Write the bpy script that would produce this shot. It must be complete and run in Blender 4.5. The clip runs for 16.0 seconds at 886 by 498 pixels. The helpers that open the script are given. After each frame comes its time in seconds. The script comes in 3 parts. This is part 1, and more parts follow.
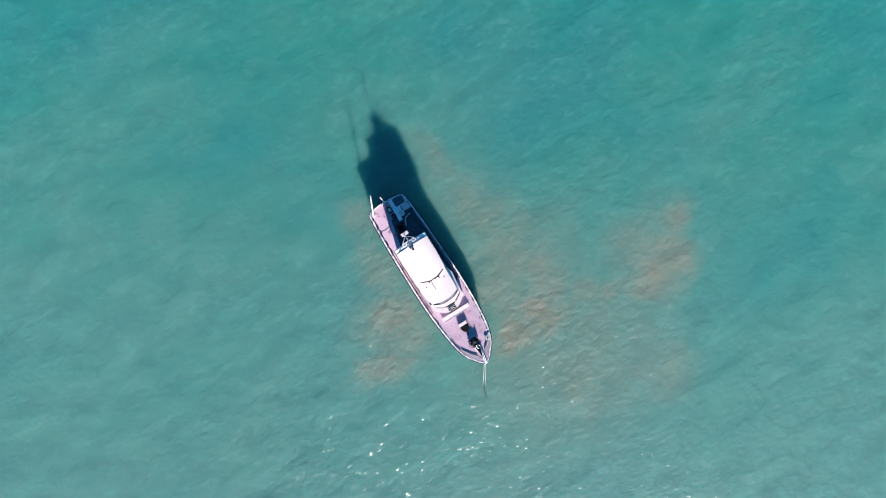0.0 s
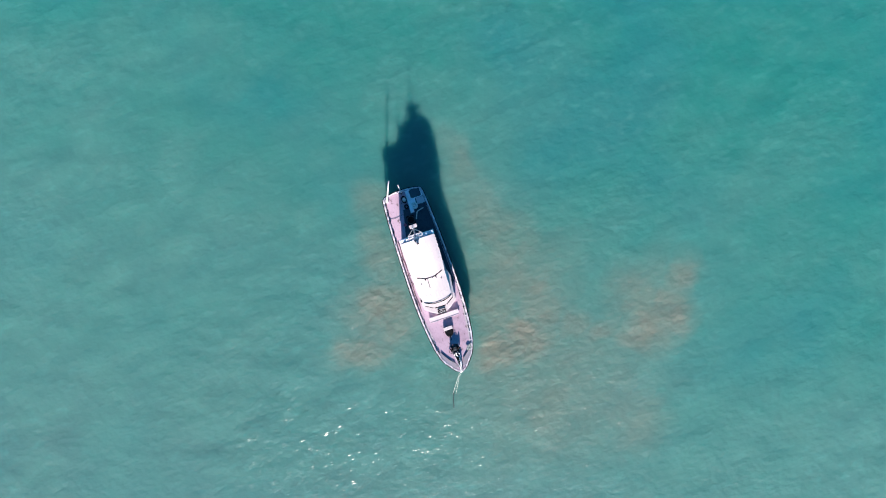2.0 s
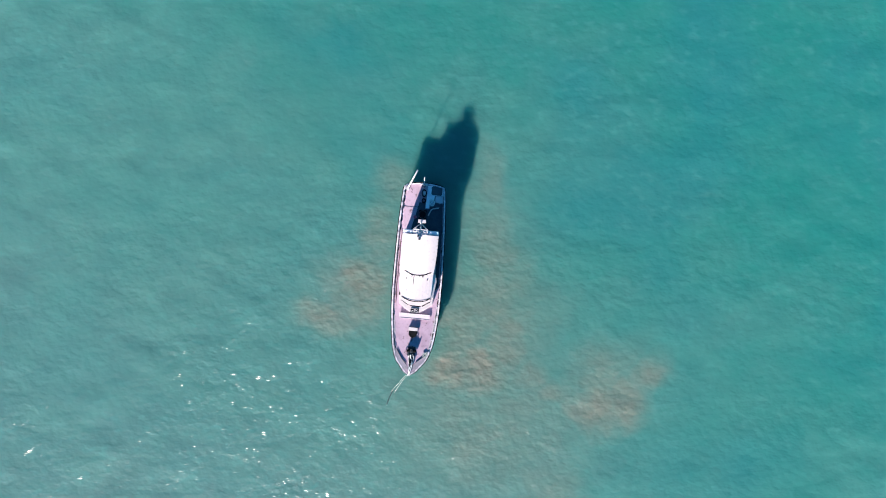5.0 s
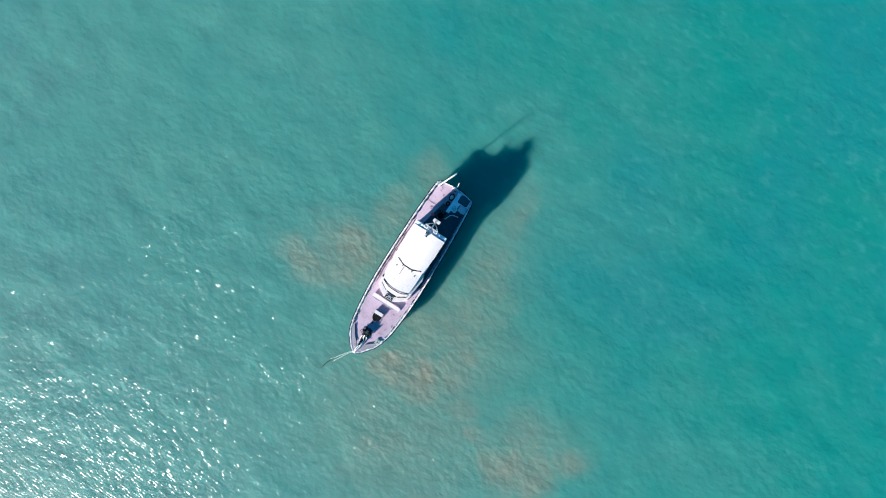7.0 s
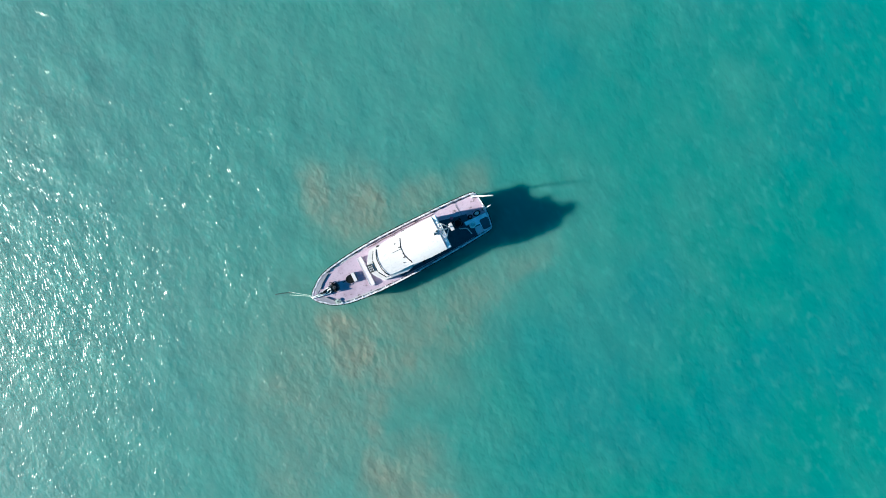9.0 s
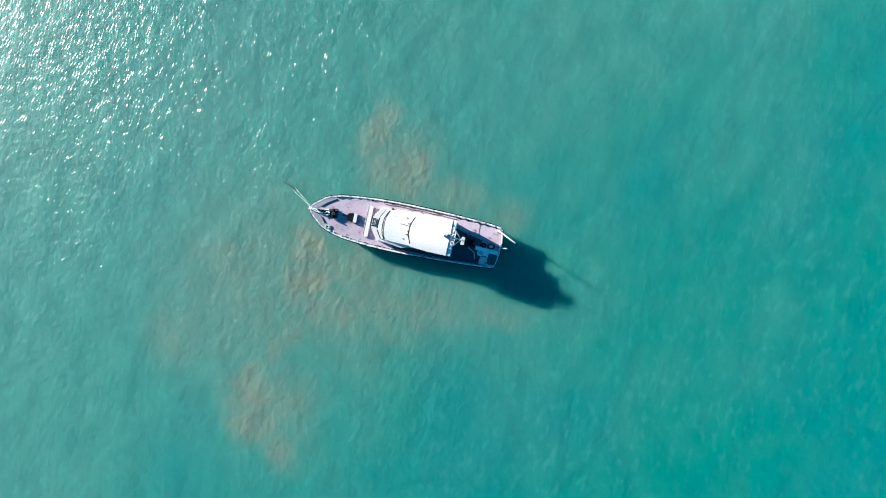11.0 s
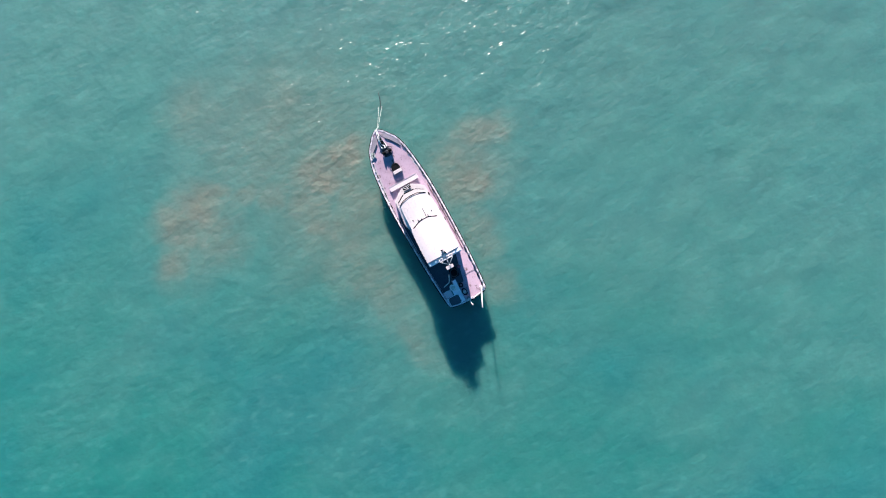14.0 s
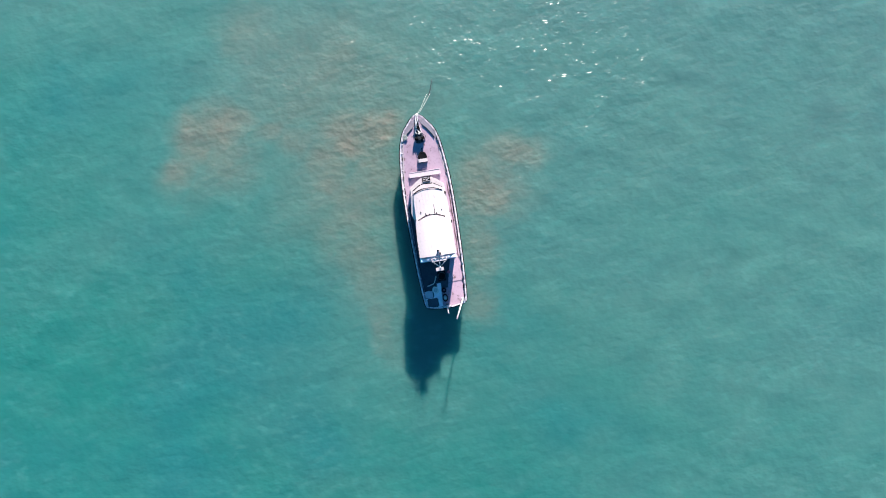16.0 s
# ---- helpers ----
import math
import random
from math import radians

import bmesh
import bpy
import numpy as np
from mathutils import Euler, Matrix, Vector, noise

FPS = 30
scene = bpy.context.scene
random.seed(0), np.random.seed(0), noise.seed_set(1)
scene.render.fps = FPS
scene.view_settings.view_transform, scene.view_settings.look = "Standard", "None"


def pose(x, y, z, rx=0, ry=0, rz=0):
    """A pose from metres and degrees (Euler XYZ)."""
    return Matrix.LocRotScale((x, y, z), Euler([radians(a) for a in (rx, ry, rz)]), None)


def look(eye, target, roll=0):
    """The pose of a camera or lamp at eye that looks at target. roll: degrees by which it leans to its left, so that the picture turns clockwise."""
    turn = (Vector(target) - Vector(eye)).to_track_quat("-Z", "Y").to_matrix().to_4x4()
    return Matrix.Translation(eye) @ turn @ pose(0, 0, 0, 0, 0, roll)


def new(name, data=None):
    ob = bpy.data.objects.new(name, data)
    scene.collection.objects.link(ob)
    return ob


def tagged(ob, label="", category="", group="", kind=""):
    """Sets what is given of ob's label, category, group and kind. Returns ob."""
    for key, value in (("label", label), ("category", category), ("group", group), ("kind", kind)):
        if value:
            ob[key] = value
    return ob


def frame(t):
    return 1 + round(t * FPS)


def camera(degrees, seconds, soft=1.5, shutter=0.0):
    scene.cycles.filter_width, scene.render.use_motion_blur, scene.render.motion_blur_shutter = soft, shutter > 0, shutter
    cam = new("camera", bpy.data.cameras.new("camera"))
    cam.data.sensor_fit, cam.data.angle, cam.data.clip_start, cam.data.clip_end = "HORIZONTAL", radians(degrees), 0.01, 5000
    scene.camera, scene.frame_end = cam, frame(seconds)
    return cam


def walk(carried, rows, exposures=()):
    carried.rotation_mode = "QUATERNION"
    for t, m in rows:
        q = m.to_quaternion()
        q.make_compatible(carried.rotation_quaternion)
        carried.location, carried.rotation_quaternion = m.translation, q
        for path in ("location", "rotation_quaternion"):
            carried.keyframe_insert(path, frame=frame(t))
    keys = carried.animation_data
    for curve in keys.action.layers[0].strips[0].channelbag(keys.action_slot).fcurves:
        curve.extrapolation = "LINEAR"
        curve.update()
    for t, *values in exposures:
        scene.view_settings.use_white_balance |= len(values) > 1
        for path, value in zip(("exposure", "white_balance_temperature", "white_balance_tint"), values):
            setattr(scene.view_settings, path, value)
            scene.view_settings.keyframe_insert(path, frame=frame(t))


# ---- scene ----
# World axes: x to the boat's bow, y to port, z up, water at 0.
cam = camera(72, 16.0, soft=1.0)
PATH = [
    (0.0, pose(-2.780, 2.450, 65.996, -0.698, -0.474, 57.820)),
    (1.0, pose(-2.554, 2.108, 65.745, -0.647, -0.369, 66.462)),
    (1.5, pose(-2.526, 1.980, 65.704, -0.505, -0.321, 69.174)),
    (2.0, pose(-2.538, 1.922, 65.740, -0.297, -0.328, 71.584)),
    (3.0, pose(-2.523, 1.935, 65.954, 0.053, -0.428, 77.634)),
    (3.5, pose(-2.492, 1.936, 65.914, 0.124, -0.474, 81.340)),
    (4.2, pose(-2.473, 1.918, 65.740, 0.069, -0.511, 87.149)),
    (6.3, pose(-2.823, 1.714, 65.364, 0.069, -0.422, 111.855)),
    (7.0, pose(-2.911, 1.630, 65.218, 0.077, -0.487, 122.574)),
    (8.2, pose(-2.945, 1.481, 64.944, 0.132, -0.580, 140.931)),
    (10.3, pose(-3.026, 1.255, 64.557, -0.094, -0.415, 176.020)),
    (11.0, pose(-3.065, 1.134, 64.519, -0.163, -0.390, 192.285)),
    (11.6, pose(-3.095, 0.963, 64.429, -0.202, -0.375, 207.042)),
    (12.5, pose(-3.176, 0.548, 64.479, -0.101, -0.243, 223.213)),
    (13.2, pose(-3.283, 0.226, 64.685, 0.025, -0.137, 232.097)),
    (14.2, pose(-3.414, -0.110, 64.887, 0.108, -0.097, 243.708)),
    (15.2, pose(-3.407, -0.125, 64.749, 0.115, -0.343, 254.272)),
    (16.0, pose(-3.296, 0.012, 64.320, 0.051, -0.557, 261.275)),
]
EXPOSURE = [(0.0, 1.70, 6710, 14), (4.2, 1.70, 6710, 14), (7.0, 1.70, 6200, -2), (10.5, 1.70, 6150, -13), (12.5, 1.70, 6400, 3), (14.0, 1.70, 6710, 14), (16.0, 1.70, 6710, 14)]
walk(cam, PATH, EXPOSURE)

# ---- daylight: low sun over the starboard bow ----
SUN_ELEVATION, SUN_TURN = 19.8, 106.2
world = bpy.data.worlds.new("sky")
scene.world = world
world.use_nodes = True
sky = world.node_tree.nodes.new("ShaderNodeTexSky")
sky.sky_type, sky.sun_disc = "NISHITA", False
sky.altitude, sky.air_density, sky.dust_density, sky.ozone_density = 1500, 0.8, 0.0, 5.0
sky.sun_elevation, sky.sun_rotation = radians(SUN_ELEVATION), radians(SUN_TURN)
deep = world.node_tree.nodes.new("ShaderNodeMix")
deep.data_type, deep.blend_type = "RGBA", "MULTIPLY"
deep.inputs[0].default_value, deep.inputs[7].default_value = 1.0, (0.22, 0.94, 0.94, 1.0)
world.node_tree.links.new(sky.outputs[0], deep.inputs[6])
world.node_tree.links.new(deep.outputs[2], world.node_tree.nodes["Background"].inputs[0])
world.node_tree.nodes["Background"].inputs[1].default_value = 0.070
sun = new("sun", bpy.data.lights.new("sun", "SUN"))
sun.data.energy, sun.data.angle, sun.data.color = 5.0, radians(1.3), (1.0, 0.94, 0.88)
away = Vector((math.sin(radians(SUN_TURN)) * math.cos(radians(SUN_ELEVATION)),
               math.cos(radians(SUN_TURN)) * math.cos(radians(SUN_ELEVATION)), math.sin(radians(SUN_ELEVATION))))
sun.matrix_world = look(away * 150, (0, 0, 0))


# ---- materials ----
class Nodes:
    def __init__(self, name):
        self.mat = bpy.data.materials.new(name)
        self.mat.use_nodes = True
        self.tree = self.mat.node_tree
        self.shader = self.tree.nodes["Principled BSDF"]
        self.coord = self.add("ShaderNodeTexCoord").outputs["Object"]

    def add(self, kind, operation="", data_type="", vector_type="", interpolation_type=""):
        node = self.tree.nodes.new(kind)
        if operation:
            node.operation = operation
        if data_type:
            node.data_type = data_type
        if vector_type:
            node.vector_type = vector_type
        if interpolation_type:
            node.interpolation_type = interpolation_type
        return node

    def plug(self, value, socket):
        if isinstance(value, bpy.types.NodeSocket):
            self.tree.links.new(value, socket)
        else:
            socket.default_value = value

    def noise(self, scale, detail=3.0, stretch=(1, 1, 1), turn=0.0, rough=0.55, vector=None):
        m = self.add("ShaderNodeMapping")
        self.plug(vector or self.coord, m.inputs[0])
        m.inputs["Rotation"].default_value = (0, 0, radians(turn))
        m.inputs["Scale"].default_value = stretch
        n = self.add("ShaderNodeTexNoise")
        self.plug(m.outputs[0], n.inputs["Vector"])
        n.inputs["Scale"].default_value, n.inputs["Detail"].default_value = scale, detail
        n.inputs["Roughness"].default_value = rough
        return n

    def bands(self, scale, distort, coarse, turn=0.0):
        """Wavy parallel crests."""
        m = self.add("ShaderNodeMapping")
        self.plug(self.coord, m.inputs[0])
        m.inputs["Rotation"].default_value = (0, 0, radians(turn))
        w = self.add("ShaderNodeTexWave")
        self.plug(m.outputs[0], w.inputs["Vector"])
        for key, value in (("Scale", scale), ("Distortion", distort), ("Detail", 1.0), ("Detail Scale", coarse), ("Detail Roughness", 0.5)):
            w.inputs[key].default_value = value
        return w.outputs["Fac"]

    def ramp(self, value, low, high, to_low=0.0, to_high=1.0, smooth=True):
        r = self.add("ShaderNodeMapRange", interpolation_type="SMOOTHSTEP" if smooth else "LINEAR")
        for i, v in enumerate((value, low, high, to_low, to_high)):
            self.plug(v, r.inputs[i])
        return r.outputs[0]

    def mix(self, fac, a, b):
        m = self.add("ShaderNodeMix", data_type="RGBA")
        self.plug(fac, m.inputs[0])
        for v, i in ((a, 6), (b, 7)):
            self.plug((*v, 1) if isinstance(v, tuple) else v, m.inputs[i])
        return m.outputs[2]

    def sums(self, op, a, b):
        m = self.add("ShaderNodeMath", operation=op)
        self.plug(a, m.inputs[0])
        self.plug(b, m.inputs[1])
        return m.outputs[0]

    def bump(self, height, strength, distance):
        b = self.add("ShaderNodeBump")
        b.inputs["Strength"].default_value = strength
        self.plug(distance, b.inputs["Distance"])
        self.plug(height, b.inputs["Height"])
        return b.outputs[0]

    def set(self, **values):
        for key, value in values.items():
            self.plug((*value, 1) if isinstance(value, tuple) and len(value) == 3 and key != "Subsurface_Radius" else value,
                      self.shader.inputs[key.replace("_", " ")])
        return self.mat


def worn(name, base, stain, rough=0.6, metal=0.0, amount=0.6, grain=7.0, blotch=0.9, rust=None, sheen=0.5):
    """Paint or metal with blotches, streaky grime and fine grain."""
    n = Nodes(name)
    big = n.ramp(n.noise(blotch, 5).outputs[0], 0.42, 0.72, 0.0, amount)
    colour = n.mix(big, base, stain)
    fine = n.ramp(n.noise(grain, 4).outputs[0], 0.5, 0.8, 0.0, 0.45)
    colour = n.mix(fine, colour, tuple(c * 0.6 for c in stain))
    if rust:
        colour = n.mix(n.ramp(n.noise(1.9, 6, rough=0.68).outputs[0], 0.56, 0.68, 0.0, 0.85), colour, rust)
    return n.set(Base_Color=colour, Roughness=n.ramp(n.noise(grain * 0.7).outputs[0], 0.3, 0.7, rough - 0.12, rough + 0.12),
                 Metallic=metal, Specular_IOR_Level=sheen, Normal=n.bump(n.noise(grain * 4, 3).outputs[0], 0.25, 0.004))


def make_water():
    n = Nodes("turbid_sea_water")
    # drifting silt: soft ellipses (x, y, half length, half width, turn, strength), their edges broken up
    wob = n.noise(0.22, 2.5, rough=0.5)
    sub = n.add("ShaderNodeVectorMath", operation="SUBTRACT")
    n.plug(wob.outputs["Color"], sub.inputs[0])
    sub.inputs[1].default_value = (0.5, 0.5, 0.5)
    mul = n.add("ShaderNodeVectorMath", operation="SCALE")
    n.plug(sub.outputs[0], mul.inputs[0])
    mul.inputs["Scale"].default_value = 4.2
    add = n.add("ShaderNodeVectorMath", operation="ADD")
    n.plug(n.coord, add.inputs[0])
    n.plug(mul.outputs[0], add.inputs[1])
    total = 0.0
    for x, y, a, b, turn, power in SILT:
        m = n.add("ShaderNodeMapping", vector_type="TEXTURE")
        n.plug(add.outputs[0], m.inputs[0])
        m.inputs["Location"].default_value = (x, y, 0)
        m.inputs["Rotation"].default_value = (0, 0, radians(turn))
        m.inputs["Scale"].default_value = (a, b, 1000)
        size = n.add("ShaderNodeVectorMath", operation="LENGTH")
        n.plug(m.outputs[0], size.inputs[0])
        total = n.sums("MAXIMUM", total, n.ramp(size.outputs["Value"], 1.25, 0.15, 0.0, power))
    clumps = n.ramp(n.noise(0.42, 2, (1.1, 0.8, 1), turn=8, rough=0.5).outputs[0], 0.3, 0.7, 0.80, 1.12)
    silt = n.sums("MULTIPLY", total, clumps)
    # cleaner water astern; sun haze put into the colour towards bow and starboard
    lean = n.add("ShaderNodeVectorMath", operation="DOT_PRODUCT")
    n.plug(n.coord, lean.inputs[0])
    lean.inputs[1].default_value = (0.88, -0.68, 0.0)
    patchy = n.noise(0.06, 4, (1, 0.7, 1), rough=0.6).outputs[0]
    murk_haze = n.ramp(n.sums("ADD", lean.outputs["Value"], n.ramp(patchy, 0.3, 0.7, -14.0, 14.0)), -46.0, 20.0)
    clear = n.mix(murk_haze, (0.011, 0.174, 0.151), (0.058, 0.183, 0.167))
    # more of the sun's grey haze painted in further towards the sun
    clear = n.mix(n.ramp(n.sums("ADD", lean.outputs["Value"], n.ramp(patchy, 0.3, 0.7, -10.0, 10.0)), 8.0, 48.0, 0.0, 0.8), clear, (0.067, 0.164, 0.157))
    mottle = n.ramp(n.noise(0.30, 2, (1.0, 0.8, 1), turn=12, rough=0.5).outputs[0], 0.3, 0.72)
    clear = n.mix(n.sums("MULTIPLY", mottle, n.ramp(murk_haze, 0.0, 1.0, 0.13, 0.36)), clear, (0.086, 0.239, 0.207))
    blue = n.ramp(n.noise(0.045, 2, turn=30).outputs[0], 0.42, 0.66, 0.0, 0.55)
    clear = n.mix(n.sums("MULTIPLY", blue, n.ramp(murk_haze, 0.1, 0.8, 1.0, 0.25)), clear, (0.013, 0.158, 0.172))
    # light on the crests put into the colour as random paler flecks
    thin = n.ramp(n.noise(0.9, 1.4, (1.25, 0.7, 1), turn=-6, rough=0.5).outputs[0], 0.50, 0.78, 0.0, 0.32)
    clear = n.mix(n.sums("MULTIPLY", thin, n.ramp(patchy, 0.36, 0.6, 0.25, 1.0)), clear, (0.080, 0.275, 0.250))
    colour = n.mix(silt, clear, (0.162, 0.184, 0.150))
    # short wind waves with their crests across the boat's axis, drawn up into ridges
    chop = n.noise(0.72, 1.0, (1.12, 0.84, 1), turn=2, rough=0.45).outputs[0]
    cross = n.noise(1.75, 1.2, (1.15, 0.8, 1), turn=-14, rough=0.45).outputs[0]
    ripple = n.bands(0.86, 8.0, 1.5, turn=4)
    lively = n.ramp(n.noise(0.075, 3, (1, 0.8, 1), turn=50).outputs[0], 0.35, 0.65, 0.80, 1.10)
    swell = n.sums("ADD", n.sums("MULTIPLY", chop, 0.75), n.sums("MULTIPLY", cross, 0.5))
    soft_normal = n.bump(swell, 1.0, n.sums("MULTIPLY", lively, n.ramp(silt, 0.1, 0.9, 0.112, 0.180)))
    broken = n.ramp(n.noise(1.1, 1.0, (1.1, 0.8, 1), turn=20).outputs[0], 0.3, 0.62, 0.13, 0.34)
    waves = n.sums("ADD", n.sums("MULTIPLY", chop, 0.75), n.sums("ADD", n.sums("MULTIPLY", cross, 0.42), n.sums("MULTIPLY", ripple, broken)))
    sharp_normal = n.bump(waves, 1.0, n.sums("MULTIPLY", lively, 0.091))
    return n.set(Base_Color=colour, Roughness=0.54, Specular_IOR_Level=0.30, IOR=1.33, Normal=soft_normal,
                 Subsurface_Weight=1.0, Subsurface_Radius=(0.5, 1.0, 1.0), Subsurface_Scale=n.ramp(silt, 0.1, 0.9, 6.5, 2.0),
                 Coat_Weight=0.65, Coat_Roughness=0.23, Coat_IOR=1.33, Coat_Normal=sharp_normal)


SILT = [
    (10.0, 4.4, 3.4, 3.7, 0, 1.0), (9.8, 7.6, 3.9, 4.1, 0, 1.0), (6.6, 10.2, 4.4, 3.7, 10, 0.78), (5.6, 5.4, 5.6, 4.1, 0, 0.70),
    (2.4, 8.4, 6.5, 5.0, 0, 0.62), (-3.6, 7.6, 6.5, 4.3, 5, 0.56), (-9.6, 6.6, 5.4, 2.6, 0, 0.41),
    (10.2, 12.6, 2.2, 4.1, 10, 0.60), (11.2, 16.2, 2.2, 3.9, 10, 0.62), (13.2, 20.4, 4.1, 4.1, 0, 0.88), (12.0, 23.4, 4.1, 3.2, -30, 0.84),
    (9.2, 25.6, 3.9, 2.4, -35, 0.66), (9.6, 21.0, 4.9, 5.4, 0, 0.53), (17.2, 7.6, 5.6, 5.4, 0, 0.56), (21.4, 15.6, 4.9, 5.1, 0, 0.46),
    (1.4, -5.8, 3.9, 3.7, 0, 0.86), (4.2, -5.4, 3.9, 3.7, 0, 0.66), (5.8, -9.6, 2.3, 4.9, -12, 0.74), (2.6, -7.0, 5.9, 5.4, 0, 0.48),
    (-3.6, -4.2, 5.5, 2.7, 0, 0.51), (-9.6, -3.6, 3.7, 2.7, 10, 0.46), (4.0, 8.6, 13.0, 8.6, 12, 0.48), (15.0, 9.0, 11.9, 13.0, 0, 0.46),
]
water_mat = make_water()
deck_pink = worn("faded_mauve_deck_paint", (0.435, 0.31, 0.40), (0.30, 0.20, 0.265), 0.75, amount=0.65, grain=5, blotch=0.7, rust=(0.089, 0.056, 0.061))
deck_pale = worn("pale_weathered_deck_paint", (0.422, 0.367, 0.406), (0.322, 0.261, 0.300), 0.7, amount=0.6, grain=6, blotch=1.4, rust=(0.078, 0.056, 0.056))
# lighter copy of the white, so that parts in shade come out bright
shade_white = worn("white_lifted_in_shade", (0.88, 0.84, 0.90), (0.50, 0.50, 0.60), 0.6, amount=0.5, grain=5, blotch=1.5)
# dark colour that deepens the deckhouse's shade on the deck
shade_paint = worn("dark_deck_shade", (0.025, 0.044, 0.067), (0.014, 0.022, 0.033), 0.85, amount=0.6, grain=9, blotch=1.1)
hull_paint = worn("grey_violet_hull_paint", (0.111, 0.094, 0.133), (0.056, 0.044, 0.056), 0.55, amount=0.8, rust=(0.089, 0.044, 0.028))
cap_paint = worn("chalky_cap_rail_paint", (0.70, 0.65, 0.71), (0.10, 0.08, 0.11), 0.6, amount=0.8, grain=9, blotch=2.4)
bow_grey = worn("grey_lavender_bow_paint", (0.261, 0.233, 0.283), (0.183, 0.161, 0.200), 0.7, amount=0.6, grain=6, blotch=1.1, rust=(0.083, 0.067, 0.078))
white = worn("chalky_white_paint", (0.51, 0.452, 0.472), (0.45, 0.392, 0.412), 0.5, amount=0.5, grain=5, blotch=0.8)
off_white = worn("dirty_white_paint", (0.48, 0.45, 0.49), (0.30, 0.27, 0.30), 0.55, amount=0.6, grain=8, blotch=2.0)
beam_paint = worn("pale_pink_paint", (0.60, 0.49, 0.545), (0.46, 0.37, 0.42), 0.6, amount=0.5, grain=6, blotch=1.3)
black = worn("black_rubber", (0.003, 0.004, 0.006), (0.005, 0.005, 0.007), 0.9, amount=0.6, sheen=0.15)
dark_metal = worn("dark_blue_grey_metal", (0.020, 0.030, 0.045), (0.012, 0.012, 0.018), 0.55, 0.2, amount=0.7, rust=(0.09, 0.05, 0.04))
dark_deck = worn("dark_wet_hatch_and_shade", (0.056, 0.078, 0.106), (0.028, 0.033, 0.044), 0.5, amount=0.6)
red_plastic = worn("faded_red_plastic", (0.42, 0.06, 0.12), (0.28, 0.04, 0.08), 0.5)
rusty = worn("rusty_brown_metal", (0.12, 0.07, 0.06), (0.06, 0.035, 0.03), 0.7, 0.3)
rope_pale = worn("pale_nylon_rope", (0.76, 0.73, 0.74), (0.52, 0.50, 0.50), 0.8, grain=18)
rope_wet = worn("wet_green_grey_rope", (0.34, 0.38, 0.36), (0.18, 0.22, 0.20), 0.7, grain=18)
rope_dark = worn("wet_dark_rope", (0.035, 0.07, 0.07), (0.02, 0.04, 0.045), 0.7, grain=18)
glass = Nodes("dark_wheelhouse_glass").set(Base_Color=(0.012, 0.015, 0.02), Roughness=0.08)


# ---- mesh helpers ----
def part(name, bm, material, parent=None, label="", smooth=False, kind=""):
    mesh = bpy.data.meshes.new(name)
    bmesh.ops.recalc_face_normals(bm, faces=bm.faces[:])
    for f in bm.faces:
        f.smooth = smooth
    bm.to_mesh(mesh)
    bm.free()
    mesh.materials.append(material)
    ob = new(name, mesh)
    ob.parent = parent
    return tagged(ob, label=label, kind=kind)


def block(bm, x0, x1, y0, y1, z0, z1, bevel=0.02, m=None):
    made = bmesh.ops.create_cube(bm, size=1.0)["verts"]
    for v in made:
        v.co = Vector(((x0 + x1) / 2 + v.co.x * (x1 - x0), (y0 + y1) / 2 + v.co.y * (y1 - y0), (z0 + z1) / 2 + v.co.z * (z1 - z0)))
    if bevel:
        edges = {e for v in made for e in v.link_edges}
        made = bmesh.ops.bevel(bm, geom=list(edges), offset=bevel, segments=2, affect="EDGES")["verts"]
    if m:
        bmesh.ops.transform(bm, matrix=m, verts=made)
    return bm


def tube(bm, points, r, sides=8, taper=1.0):
    """A round bar along a line of points, closed at both ends."""
    points = [Vector(p) for p in points]
    rings = []
    for i, p in enumerate(points):
        d = (points[min(i + 1, len(points) - 1)] - points[max(i - 1, 0)]).normalized()
        a = d.cross(Vector((0, 0, 1)) if abs(d.z) < 0.9 else Vector((1, 0, 0))).normalized()
        b = d.cross(a)
        k = r * (1 + (taper - 1) * i / max(1, len(points) - 1))
        rings.append([bm.verts.new(p + (a * math.cos(t) + b * math.sin(t)) * k)
                      for t in (2 * math.pi * j / sides for j in range(sides))])
    for q, s in zip(rings, rings[1:]):
        for j in range(sides):
            bm.faces.new((q[j], q[(j + 1) % sides], s[(j + 1) % sides], s[j]))
    bm.faces.new(rings[0])
    bm.faces.new(rings[-1][::-1])
    return bm


def drum(bm, a, b, r, sides=20, rim=0.0):
    """A wheel or drum between two points, with optional rims."""
    a, b = Vector(a), Vector(b)
    if not rim:
        return tube(bm, (a, b), r, sides)
    d = (b - a) * 0.16
    tube(bm, (a, a + d), r + rim, sides)
    tube(bm, (a + d, b - d), r, sides)
    return tube(bm, (b - d, b), r + rim, sides)


def ring(bm, centre, major, minor, squash=1.0, turn=0.0, sides=24, tilt=0.0):
    m = pose(*centre, tilt, 0, turn)
    rows = []
    for i in range(sides):
        t = 2 * math.pi * i / sides
        rows.append([bm.verts.new(m @ Vector(((major + minor * math.cos(s)) * math.cos(t), squash * (major + minor * math.cos(s)) * math.sin(t), minor * math.sin(s))))
                     for s in (2 * math.pi * j / 8 for j in range(8))])
    for i in range(sides):
        for j in range(8):
            bm.faces.new((rows[i][j], rows[(i + 1) % sides][j], rows[(i + 1) % sides][(j + 1) % 8], rows[i][(j + 1) % 8]))
    return bm


